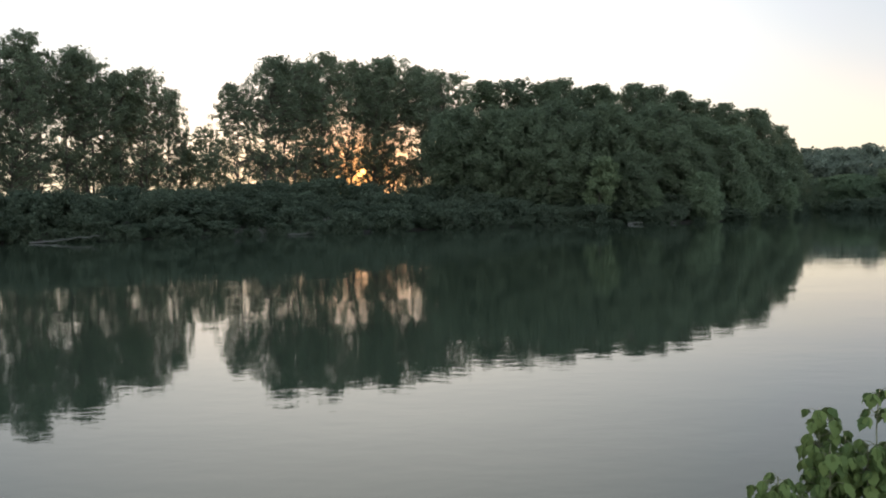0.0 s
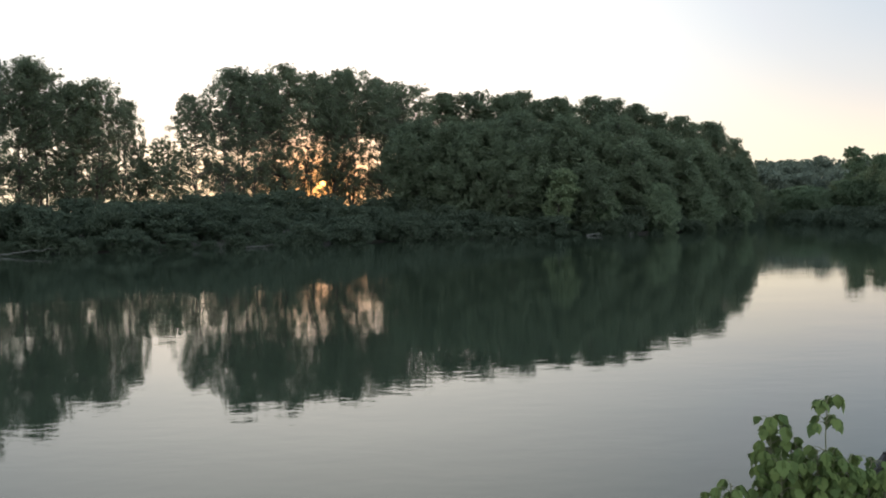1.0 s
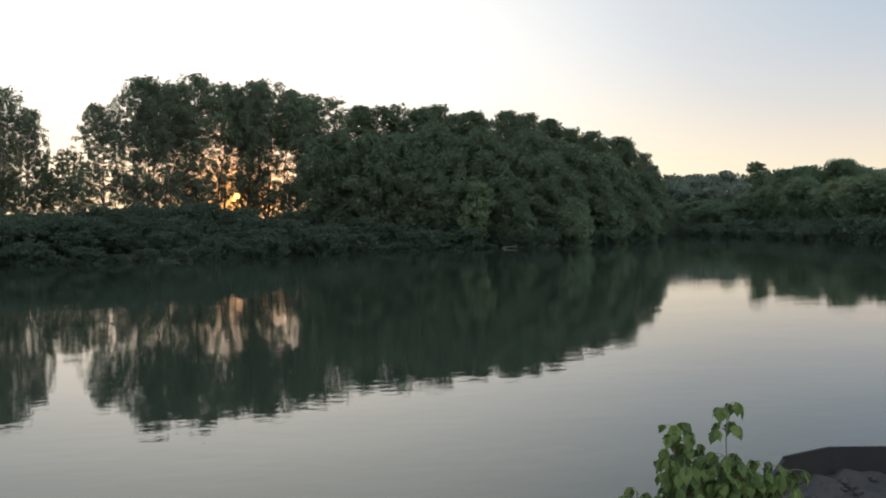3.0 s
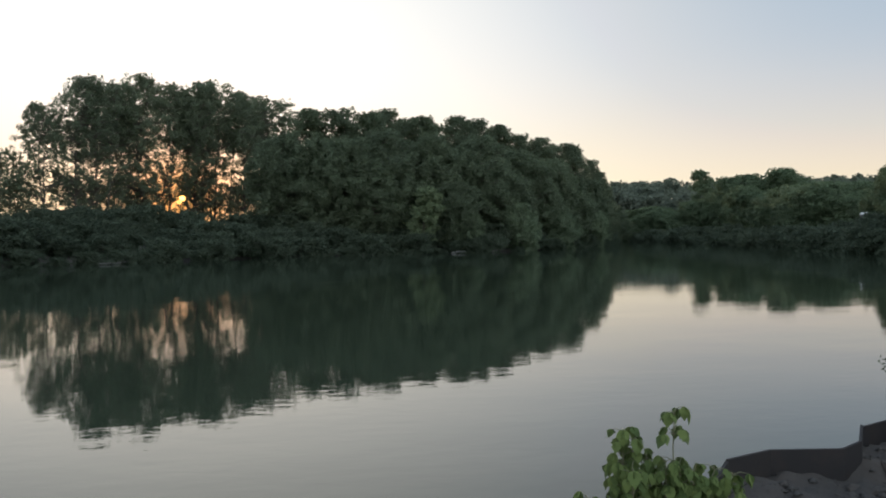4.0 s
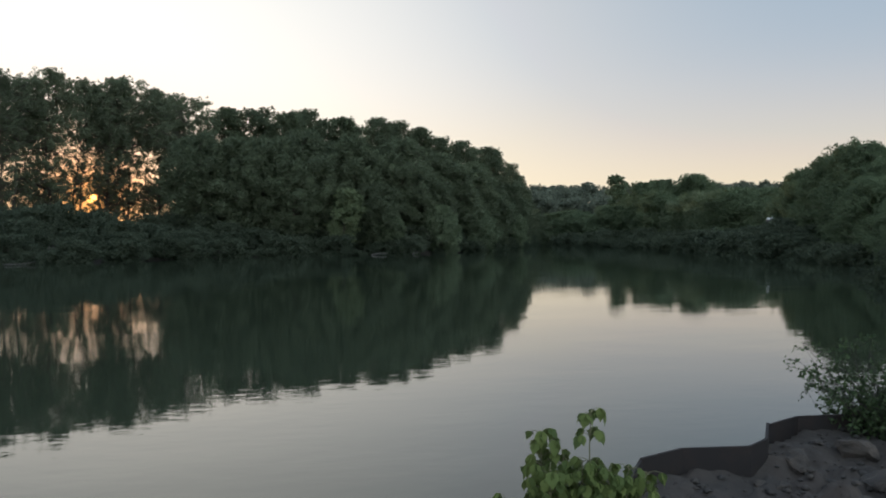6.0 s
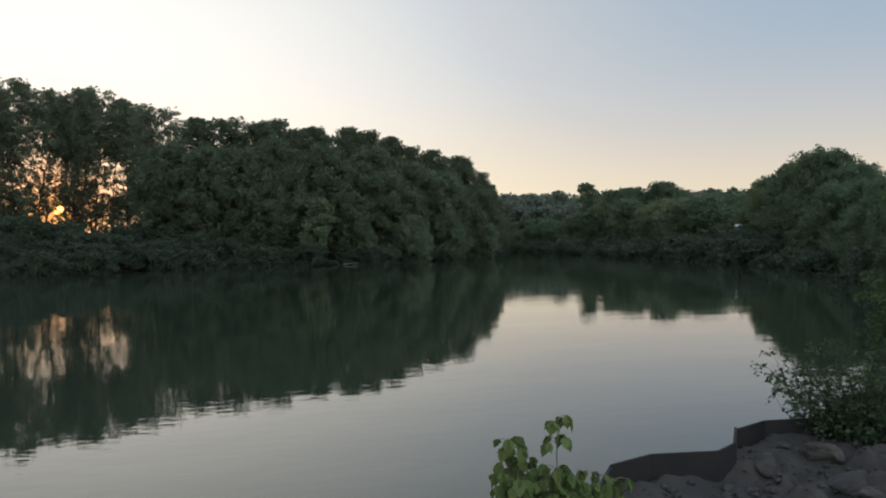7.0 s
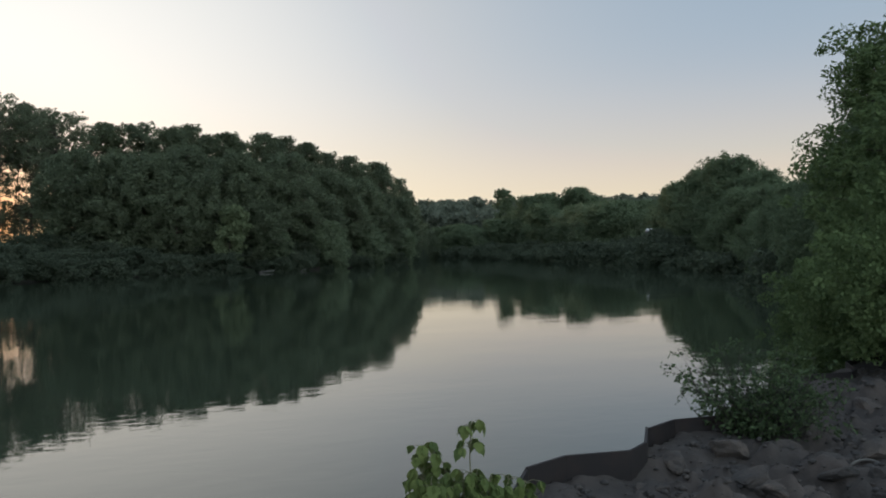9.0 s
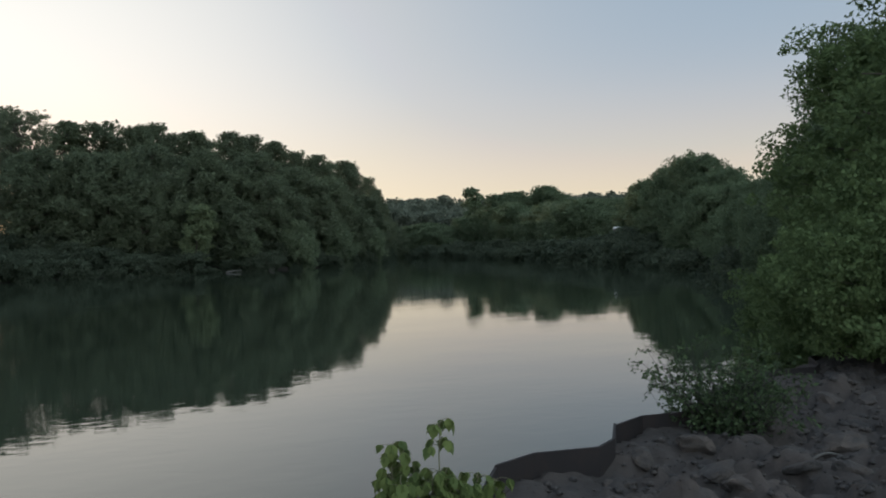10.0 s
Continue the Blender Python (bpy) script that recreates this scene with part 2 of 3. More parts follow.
def tree_meshes(rng, leaf_mat, H=20.0, R=4.0, base=0.35, clumps=60, per=130, leaf=0.36, clump_r=1.0, trunk_r=0.22, stems=1, crown_top=0.25, low_thin=0.0, droop=0.3, lean=0.0, sides=6, flat=0.75, leaf_width=0.38):
    """Trunk with limbs, and a crown of many clumps of leaves. base: where the crown starts; crown_top: how pointed the crown is."""
    limbs, cen, rad = [], [], []
    tops = []
    for s in range(stems):
        ang = rng.uniform(0, 6.28)
        foot = np.array([math.cos(ang), math.sin(ang), 0]) * (0.35 * R * (s > 0) * 0.5)
        top = np.array([math.cos(ang) * R * 0.25 + lean, math.sin(ang) * R * 0.25, H * rng.uniform(0.86, 0.94)])
        line = wobble_line(rng, foot, top, 9, 0.012 * H)
        limbs.append((line, np.linspace(trunk_r, trunk_r * 0.15, 9)))
        limbs[-1][1][0] *= 1.35
        tops.append(line)
    for i in range(clumps):
        f = base + (1 - base) * ((i + rng.uniform(0, 1)) / clumps)
        if low_thin and f < 0.62 and rng.uniform() < low_thin:
            continue
        g = (f - base) / (1 - base)
        prof = math.sin(math.pi * (0.14 + g * 0.80)) ** 0.72 * (1 - crown_top * g)
        rr = R * max(0.12, prof) * math.sqrt(rng.uniform(0.05, 1.0))
        ang = rng.uniform(0, 6.28)
        line = tops[i % stems]
        k = min(len(line) - 1.001, max(0.0, (f - 0.10)) * len(line) / 0.92)
        j = int(k)
        start = line[j] * (1 - (k - j)) + line[min(j + 1, len(line) - 1)] * (k - j)
        end = np.array([start[0] + math.cos(ang) * rr, start[1] + math.sin(ang) * rr, f * H])
        end[2] = min(end[2], H - clump_r * 0.6)
        cen.append(end)
        rad.append(clump_r * rng.uniform(0.55, 1.25))
        if g > 0.7 or rr > 0.6 * R:          # loose sprays that break the outline
            for q in range(2):
                tip = end + unit(rng, 1)[0] * np.array([1, 1, 1.1]) * clump_r * rng.uniform(0.9, 1.5)
                tip[2] = min(tip[2], H)
                cen.append(tip)
                rad.append(clump_r * rng.uniform(0.3, 0.5))
        if rr > 0.25 * R:
            r0 = trunk_r * (0.42 - 0.25 * g)
            limbs.append((wobble_line(rng, start, end, 4, 0.04 * rr), np.linspace(r0, r0 * 0.25, 4)))
            mid = start * 0.45 + end * 0.55 + rng.normal(size=3) * 0.3
            cen.append(mid)
            rad.append(clump_r * rng.uniform(0.4, 0.9))
    V, F = tubes(limbs, sides)
    trunk = mesh_from("trunk", V, F, M_BARK, True)
    pts = clump_points(rng, np.array(cen), np.array(rad), per, flat, clump_r)
    pts = pts[pts[:, 2] > 0.15]
    V, F = leaf_blades(rng, pts, leaf, droop, leaf_width)
    return trunk, mesh_from("crown", V, F, leaf_mat)


def tree_thing(name, meshes, label, category="tree", group=""):
    ob = new(name)
    mesh_part("trunk" if category == "tree" else "branchwork", meshes[0], ob)
    mesh_part("crown" if category == "tree" else "foliage", meshes[1], ob)
    return tagged(ob, label, category, group)


USED = set()


def stand(ob, x, y, z, turn, sx, sz):
    """Stands the thing itself the first time, a copy of it after that."""
    m = pose(x, y, z, 0, 0, turn) @ Matrix.Diagonal((sx, sx, sz, 1))
    if ob.name not in USED:
        USED.add(ob.name)
        ob.matrix_basis = m
        return ob
    s = ob.scale
    return copy_thing(ob, m @ Matrix.Diagonal((1 / s[0], 1 / s[1], 1 / s[2], 1)))


def polar(bearing, rng_m):
    return rng_m * math.sin(radians(bearing)), rng_m * math.cos(radians(bearing))


# ---- the river, the ground ----
PILE_START, PILE_STEP = (2.96, 5.29), (1.49, 0.67)
NEAR_BANK = [(-400, -190), (-60, -16), (-8, 1.0), (0.5, 2.8), (1.3, 3.7), (2.2, 4.6), (2.95, 5.27), (8.92, 7.95), (13, 10.5), (22, 17), (35, 30), (45, 43), (53.5, 62), (61.5, 92), (67, 117), (74, 148), (78, 172), (60, 205), (0, 228), (-80, 230)]
FAR_BANK = [(-80, 214), (20, 208), (54, 192), (67, 168), (50, 128), (35, 106), (25, 96.5), (10, 92), (0, 87.5), (-14, 75.5), (-29, 67), (-60, 50), (-120, 18), (-400, -130)]


def water_distance(px, py):
    """Signed distance to the water's edge: above zero on land."""
    poly = np.array(NEAR_BANK + FAR_BANK, float)
    d2 = np.full(px.shape, 1e12)
    inside = np.zeros(px.shape, bool)
    for (ax, ay), (bx, by) in zip(poly, np.roll(poly, -1, 0)):
        ex, ey = bx - ax, by - ay
        t = np.clip(((px - ax) * ex + (py - ay) * ey) / (ex * ex + ey * ey), 0, 1)
        d2 = np.minimum(d2, (px - ax - t * ex) ** 2 + (py - ay - t * ey) ** 2)
        cross = ((ay > py) != (by > py))
        with np.errstate(divide="ignore", invalid="ignore"):
            hitx = ax + (py - ay) * ex / (ey if abs(ey) > 1e-9 else 1e-9)
        inside ^= cross & (px < hitx)
    d = np.sqrt(d2)
    return np.where(inside, -d, d)


def lumps(px, py, seed):
    """Smooth uneven ground from a few crossed waves, about -1 to 1."""
    r = np.random.default_rng(seed)
    out = np.zeros(px.shape)
    for k in range(9):
        a, f, ph = r.uniform(0, 6.28), r.uniform(0.8, 2.6) * (1.35 ** k) * 0.5, r.uniform(0, 6.28)
        out += np.sin((px * math.cos(a) + py * math.sin(a)) * f + ph + 1.3 * np.sin(px * 0.7 * f + k)) * 0.5 / (1 + 0.35 * k)
    return out * 0.5


def ground_height(px, py):
    px, py = np.asarray(px, float), np.asarray(py, float)
    d = water_distance(px, py)
    r = np.hypot(px, py)
    near = np.clip((100 - r) / 50, 0, 1) * (py < 60 + px * 0.4)
    rough = np.zeros(px.shape)
    for i in zip(*np.nonzero((r > 2.3) & (r < 14) & (d > 0))):
        v = Vector((px[i] * 1.5, py[i] * 1.5, 3.0))
        rough[i] = abs(noise.noise(v)) * 0.36 + abs(noise.noise(v * 2.6)) * 0.24 + abs(noise.noise(v * 6.5)) * 0.11 - 0.17
    land_near = 0.54 + 0.10 * np.clip((px - 4.3) / 3, 0, 1) + rough * np.clip(d / 0.7, 0.25, 1) * 0.75 + 0.015 * np.clip(d, 0, 12) + 0.10 * lumps(px * 1.3, py * 1.3, 5) * np.clip(d / 0.5, 0.2, 1)
    land_far = 0.15 + 1.6 * (1 - np.exp(-np.clip(d, 0, 400) / 7)) + 0.15 * lumps(px / 6, py / 6, 7)
    bearing = np.degrees(np.arctan2(px, py))
    rise = np.clip((r - 270) / 170, 0, 1) * np.clip((bearing - 13) / 6, 0, 1) * np.clip((110 - bearing) / 20, 0, 1)
    land_far = land_far + 11.0 * rise * rise * (3 - 2 * rise)
    land = land_near * near + land_far * (1 - near)
    bed = np.maximum(-2.5, np.where(r < 14, d * 14, d * 0.5)) - 0.05
    return np.where(d > 0, land, np.minimum(bed, -0.02))


def make_ground():
    radii = np.concatenate([np.linspace(0.002, 2.4, 11), np.geomspace(2.5, 12, 150), np.geomspace(12.2, 260, 170), np.geomspace(264, 700, 40), np.geomspace(760, 4500, 12)])
    ang = np.concatenate([np.linspace(radians(-35), radians(70), 560), np.linspace(radians(70), radians(325), 120)[1:-1]])
    rr, aa = np.meshgrid(radii, ang, indexing="ij")
    px, py = rr * np.sin(aa), rr * np.cos(aa)
    pz = ground_height(px, py)
    V = np.stack([px, py, pz], -1).reshape(-1, 3)
    nr, na = rr.shape
    i, j = np.meshgrid(np.arange(nr - 1), np.arange(na), indexing="ij")
    j2 = (j + 1) % na
    F = np.stack([i * na + j, (i + 1) * na + j, (i + 1) * na + j2, i * na + j2], -1).reshape(-1, 4)
    ob = new("ground", mesh_from("ground", V, F[:, ::-1], M_SOIL, True))
    tagged(ob, "grey brown earth and rubble along both river banks", "ground", kind="structure")


make_ground()
a = np.linspace(0, 2 * np.pi, 97)[:-1]
ringed = np.concatenate([[[0, 0, 0]], np.stack([600 * np.cos(a), 600 * np.sin(a), 0 * a], -1)])
tri = np.array([(0, i + 1, (i + 1) % 96 + 1) for i in range(96)])
tagged(new("water", mesh_from("water", ringed, tri, M_WATER)), "still dark green river water mirroring trees and evening sky", "river", kind="structure")


def gz(x, y):
    return float(ground_height(np.array([x]), np.array([y]))[0])


def hgt(x, y, top):
    return top - gz(x, y)


# ---- far bank: tall open cottonwoods, in two groups with a gap between ----
rng = np.random.default_rng(11)
COTTON = [tree_thing("cottonwood_tree", tree_meshes(rng, M_TREE, 20, 5.2, 0.16, 340, 66, 0.19, 0.62, 0.17, 1 + i % 2, 0.0, 0.54), "tall dark cottonwood with an open leafy crown on far bank", "tree", "cottonwoods on the far bank") for i in range(6)]
# bearing, range, height over the water, crown radius
LEFT_GROUP = [(-29.5, 89, 18.5, 3.6), (-27.6, 90, 17.9, 3.4), (-26.1, 91, 18.9, 2.8), (-24.7, 94, 18.0, 2.9), (-23.2, 97, 18.8, 3.1), (-21.6, 99, 18.4, 3.2), (-19.8, 100, 17.0, 3.3), (-18.5, 101, 17.6, 2.6), (-17.5, 102, 15.7, 1.8)]
MID_GROUP = [(-13.0, 101, 16.2, 2.3), (-11.5, 102, 19.5, 3.2), (-9.7, 105, 19.6, 3.3), (-7.5, 108, 20.9, 3.6), (-6.0, 112, 20.6, 3.2), (-4.6, 113, 20.8, 3.2), (-3.4, 115, 21.4, 3.5), (-1.4, 114, 20.2, 3.4), (0.6, 110, 19.0, 3.2)]
SUN_GAP_TURN = {-7.5: 45, -6.0: 285, -4.6: 5, -3.4: 120, -4.3: 135}      # extra turn of single trees, in degrees, so the camera sees the sun
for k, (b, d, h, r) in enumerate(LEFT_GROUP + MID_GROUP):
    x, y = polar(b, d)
    stand(COTTON[k % 6], x, y, gz(x, y) - 0.05, rng.uniform(0, 360) + SUN_GAP_TURN.get(b, 0), r / 4.0 * 1.0, hgt(x, y, h) / 20.1)
# a thinner second row, set back, between the first
SECOND_ROW = [(-28.5, 104, 16.0), (-25.4, 108, 17.5), (-22.4, 110, 17.0), (-19.2, 112, 16.0), (-10.6, 116, 18.0), (-8.6, 120, 19.0), (-4.3, 124, 19.5), (-2.4, 124, 9.0), (-0.4, 122, 18.5)]
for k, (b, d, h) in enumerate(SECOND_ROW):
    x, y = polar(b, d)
    stand(COTTON[(k + 3) % 6], x, y, gz(x, y) - 0.05, rng.uniform(0, 360) + SUN_GAP_TURN.get(b, 0), 0.62, hgt(x, y, h) / 20.1)

x, y = polar(-20.7, 104)
stand(COTTON[2], x, y, gz(x, y) - 0.05, 140, 0.45, hgt(x, y, 17.3) / 20.1)
# high-crowned trees, placed to fill the camera's skyline and leave the sun clear
high = tree_thing("cottonwood_tree", tree_meshes(np.random.default_rng(5), M_TREE, 20, 3.2, 0.6, 150, 70, 0.19, 0.62, 0.15, 1, 0.0), "tall cottonwood with a bare trunk and high leafy crown", "tree", "cottonwoods on the far bank")
for b, d, h, turn in ((-4.95, 119, 20.9, 20), (-2.3, 118, 21.0, 130), (-8.7, 112, 20.2, 250)):
    x, y = polar(b, d)
    stand(high, x, y, gz(x, y) - 0.05, turn, 0.75, hgt(x, y, h) / 20.1)

# thin small trees in the gap
SLIM = [tree_thing("young_tree", tree_meshes(rng, M_TREE, 11, 2.2, 0.25, 60, 26, 0.24, 0.55, 0.09, 1, 0.2, 0.3), "thin young tree with sparse leaves in a gap of the wood", "tree", "young trees in the gap") for i in range(2)]
for k, (b, d, h) in enumerate([(-15.5, 112, 12.2), (-14.5, 110, 11.8), (-16.2, 108, 9.5), (-13.8, 106, 10.5), (-15.0, 100, 8.3), (-15.9, 105, 9.4), (-16.6, 106, 11.0), (-14.3, 103, 8.6)]):
    x, y = polar(b, d)
    stand(SLIM[k % 2], x, y, gz(x, y) - 0.05, rng.uniform(0, 360) if k < 5 else k * 67, 0.9, hgt(x, y, h) / 10.8)

UNDER_ROW = [(-29.3, 98), (-27.6, 101), (-26.2, 103), (-24.6, 101), (-23.0, 104), (-21.6, 107), (-20.2, 105), (-18.9, 108), (-17.6, 107), (-12.6, 106), (-11.6, 110), (-10.3, 108), (-9.1, 113), (-8.0, 111), (-6.9, 116), (-0.6, 121), (0.9, 118), (-1.3, 120), (0.2, 116)]
for k, (b, d) in enumerate(UNDER_ROW):
    x, y = polar(b, d)
    stand(SLIM[k % 2], x, y, gz(x, y) - 0.05, rng.uniform(0, 360), rng.uniform(0.8, 1.05), rng.uniform(0.6, 0.8))

# dense bank wood, where the far bank bends away
WOOD = [tree_thing("bank_tree", tree_meshes(rng, M_BANK, 16, 5.4, 0.05, 210, 120, 0.30, 0.95, 0.2, 2, 0.0, flat=1.15), "dense dark green broadleaf tree on the far bank", "tree", "dense wood on the far bank") for i in range(5)]
WOOD_BACK = [(2.5, 106, 17.3, 3.2), (4.5, 106, 17.3, 3.2), (6.3, 108, 16.9, 3.2), (8.0, 108, 17.6, 2.8), (9.4, 110, 16.7, 3.0), (10.4, 111, 16.0, 2.6), (11.7, 114, 17.3, 3.1), (13.5, 116, 17.3, 3.2), (14.9, 118, 16.7, 3.0), (16.3, 122, 15.6, 3.1), (17.7, 125, 15.4, 3.1), (18.9, 131, 15.2, 2.8), (20.0, 136, 15.0, 2.4), (20.7, 142, 13.6, 1.9), (21.5, 147, 11.9, 1.8), (22.0, 153, 9.8, 1.8)]
DENSE = [tree_thing("bank_tree", tree_meshes(np.random.default_rng(70 + i), M_BANK, 20, 5.6, 0.1, 330, 70, 0.23, 0.66, 0.2, 1 + i % 2, 0.42, flat=0.95), "tall dense dark green tree rising behind the bank wood", "tree", "dense wood on the far bank") for i in range(4)]
for k, (b, d, h, r) in enumerate(WOOD_BACK):
    x, y = polar(b, d)
    stand(DENSE[k % 4], x, y, gz(x, y) - 0.05, rng.uniform(0, 360), r / (3.3 if b < 18 else 3.9), hgt(x, y, h) / 20.2)
for b, d, h, turn in ((18.3, 129, 14.9, 200), (8.75, 114, 17.0, 75)):
    x, y = polar(b, d)
    stand(DENSE[1], x, y, gz(x, y) - 0.05, turn, 0.66, hgt(x, y, h) / 20.2)
WOOD_FRONT = [(1.3, 102, 13.5), (2.7, 100, 13.0), (3.7, 101, 11.0), (5.2, 99, 13.0), (6.6, 98, 9.0), (7.6, 101, 13.8), (8.8, 100, 10.5), (10.6, 103, 13.6), (11.6, 99, 8.0), (12.8, 104, 11.2), (14.0, 105, 13.5), (15.2, 106, 8.5), (16.3, 112, 12.4), (17.5, 114, 8.8), (18.4, 121, 12.2), (19.4, 123, 8.5), (20.1, 131, 10.0), (20.8, 139, 8.0)]
for k, (b, d, h) in enumerate(WOOD_FRONT):
    x, y = polar(b, d)
    stand(WOOD[(k + 2) % 5], x, y, gz(x, y) - 0.05, rng.uniform(0, 360), 0.38 + h / 32, hgt(x, y, h) / 16.3)
for k, (b, d, h) in enumerate([(21.2, 168, 8.0), (21.8, 175, 7.2), (22.5, 180, 6.4), (21.9, 184, 8.0)]):
    x, y = polar(b, d)
    stand(WOOD[k], x, y, gz(x, y) - 0.05, k * 81, 0.62, hgt(x, y, h) / 16.3)
pale = tree_thing("pale_tree", tree_meshes(rng, M_PALE, 7, 1.8, 0.2, 40, 90, 0.3, 0.7, 0.08, 1, 0.3), "small pale green tree at the edge of the far bank", "tree")
x, y = polar(9.9, 95.5)
stand(pale, x, y, gz(x, y) - 0.05, 20, 0.95, hgt(x, y, 6.9) / 6.8)

# shrubs along the far water's edge
SHRUB = [tree_thing("bank_shrub", tree_meshes(rng, M_SHRUB, 4, 2.4, 0.04, 90, 62, 0.22, 0.55, 0.05, 4, 0.1, sides=4, flat=1.1), "dark shrub overhanging the far water's edge", "shrub", "shrubs on the far bank") for i in range(5)]


def shrub_row(edge, start, end, step, inland, low, high):
    """Shrubs along a stretch of the water's edge."""
    pts = np.array(edge, float)
    seg = np.hypot(*np.diff(pts, axis=0).T)
    s = np.concatenate([[0], np.cumsum(seg)])
    q = start
    while q < end:
        i = min(len(seg) - 1, int(np.searchsorted(s, q, "right") - 1))
        f = (q - s[i]) / seg[i]
        p = pts[i] * (1 - f) + pts[i + 1] * f
        nx, ny = (pts[i + 1] - pts[i])[::-1] / seg[i] * np.array([1, -1])
        off = inland + rng.uniform(-0.6, 1.2)
        x, y = p[0] + nx * off, p[1] + ny * off
        h = rng.uniform(low, high)
        stand(SHRUB[int(rng.integers(5))], x, y, gz(x, y) - 0.1, rng.uniform(0, 360), h / 4 * rng.uniform(1.1, 1.6), h / 4)
        q += step * rng.uniform(0.75, 1.25)


FAR_EDGE = FAR_BANK[2:12]
RIGHT_EDGE = NEAR_BANK[7:17]
shrub_row(FAR_EDGE, 2, 222, 2.15, -0.5, 0.9, 2.6)
shrub_row(FAR_EDGE, 20, 222, 3.3, 2.2, 1.5, 3.4)
shrub_row(FAR_EDGE, 90, 215, 4.0, 5.0, 2.0, 2.9)
shrub_row(FAR_EDGE, 90, 128, 3.2, 10.0, 2.3, 3.3)
shrub_row(FAR_EDGE, 128, 163, 2.6, 11.0, 2.8, 3.9)
shrub_row(FAR_EDGE, 160, 222, 3.0, 10.0, 2.3, 3.1)

# ---- far end of the reach and the right bank ----


def far_woods():
    """The hazy wooded rise behind the bend: one mass of crowns, its haze put into the leaf colour."""
    r = np.random.default_rng(21)
    cen, rad = [], []
    for k in range(420):
        b, d = r.uniform(16, 62), r.uniform(300, 460)
        x, y = polar(b, d)
        base = gz(x, y)
        top = base + r.uniform(10, 12.5)
        for q in range(9):
            cen.append((x + r.normal() * 3, y + r.normal() * 3, top - r.uniform(0, 1) * 11))
            rad.append(r.uniform(1.8, 3.6))
    pts = clump_points(r, np.array(cen), np.array(rad), 70)
    V, F = leaf_blades(r, pts, 1.25)
    tagged(new("far_woods", mesh_from("far_woods", V, F, M_FAR_HAZED)), "distant wooded rise beyond the river bend", "woods", kind="stuff")


far_woods()
RIGHT = [tree_thing("right_bank_tree", tree_meshes(rng, M_RIGHT, 10, 4.6, 0.03, 170, 120, 0.27, 0.85, 0.16, 2, 0.0, flat=1.1), "rounded green broadleaf tree by the water", "tree", "trees on the right bank") for i in range(4)]
poplar = tree_thing("poplar_tree", tree_meshes(rng, M_RIGHT, 15, 2.4, 0.45, 34, 90, 0.42, 1.0, 0.16, 2, 0.05), "tall thin tree standing above the wood", "tree")
x, y = polar(27.45, 206)
stand(poplar, x, y, gz(x, y), 40, 1.0, hgt(x, y, 15.1) / 14.6)
# bearing, range, height over the water, crown radius
RIGHT_ROWS = [(23.4, 203, 7.0, 5.0), (24.4, 206, 7.5, 5.0), (25.4, 205, 7.2, 5.0), (25.2, 196, 6.5, 4.5), (26.6, 190, 8.0, 4.2), (28.2, 188, 9.6, 4.0), (29.3, 182, 12.3, 3.4), (30.5, 180, 12.6, 4.2), (31.8, 176, 13.4, 4.4), (33.0, 176, 12.0, 3.6), (33.9, 165, 9.6, 4.0), (34.6, 168, 10.3, 5.0), (36.0, 158, 9.7, 5.0), (30.4, 150, 9.0, 4.2), (33.2, 135, 8.4, 4.4), (34.9, 122, 7.9, 4.2), (37.9, 128, 9.8, 3.6), (38.9, 110, 9.4, 3.2), (36.6, 141, 7.0, 3.0)]
for k, (b, d, h, r) in enumerate(RIGHT_ROWS):
    x, y = polar(b, d)
    stand(RIGHT[k % 4], x, y, gz(x, y) - 0.05, rng.uniform(0, 360), r / 4.0, hgt(x, y, h) / 10.15)
RIGHT_NEAR = [(40.2, 95, 9.6, 3.4), (41.8, 85, 9.9, 3.6), (43.4, 81, 8.2, 3.0), (42.4, 74, 6.3, 2.6), (44.8, 64, 6.0, 2.5), (46.4, 52, 5.5, 2.3), (45.0, 52, 4.4, 1.9), (47.6, 42, 5.4, 2.3), (49.6, 36, 5.8, 2.4), (51.5, 30, 6.5, 2.4), (54, 26, 6.5, 2.6), (57, 24, 7.0, 2.8), (46.9, 36, 3.2, 1.6), (49.3, 26, 2.6, 1.4)]
NEARER = [tree_thing("right_bank_tree", tree_meshes(rng, M_RIGHT, 10, 4.6, 0.03, 220, 210, 0.18, 0.8, 0.16, 2, 0.0, flat=1.1), "leafy green tree hanging low over the near water's edge", "tree", "trees on the right bank") for i in range(3)]
for k, (b, d, h, r) in enumerate(RIGHT_NEAR):
    x, y = polar(b, d)
    stand(NEARER[k % 3], x, y, gz(x, y) - 0.05, rng.uniform(0, 360), r / 4.0, hgt(x, y, h) / 10.15)


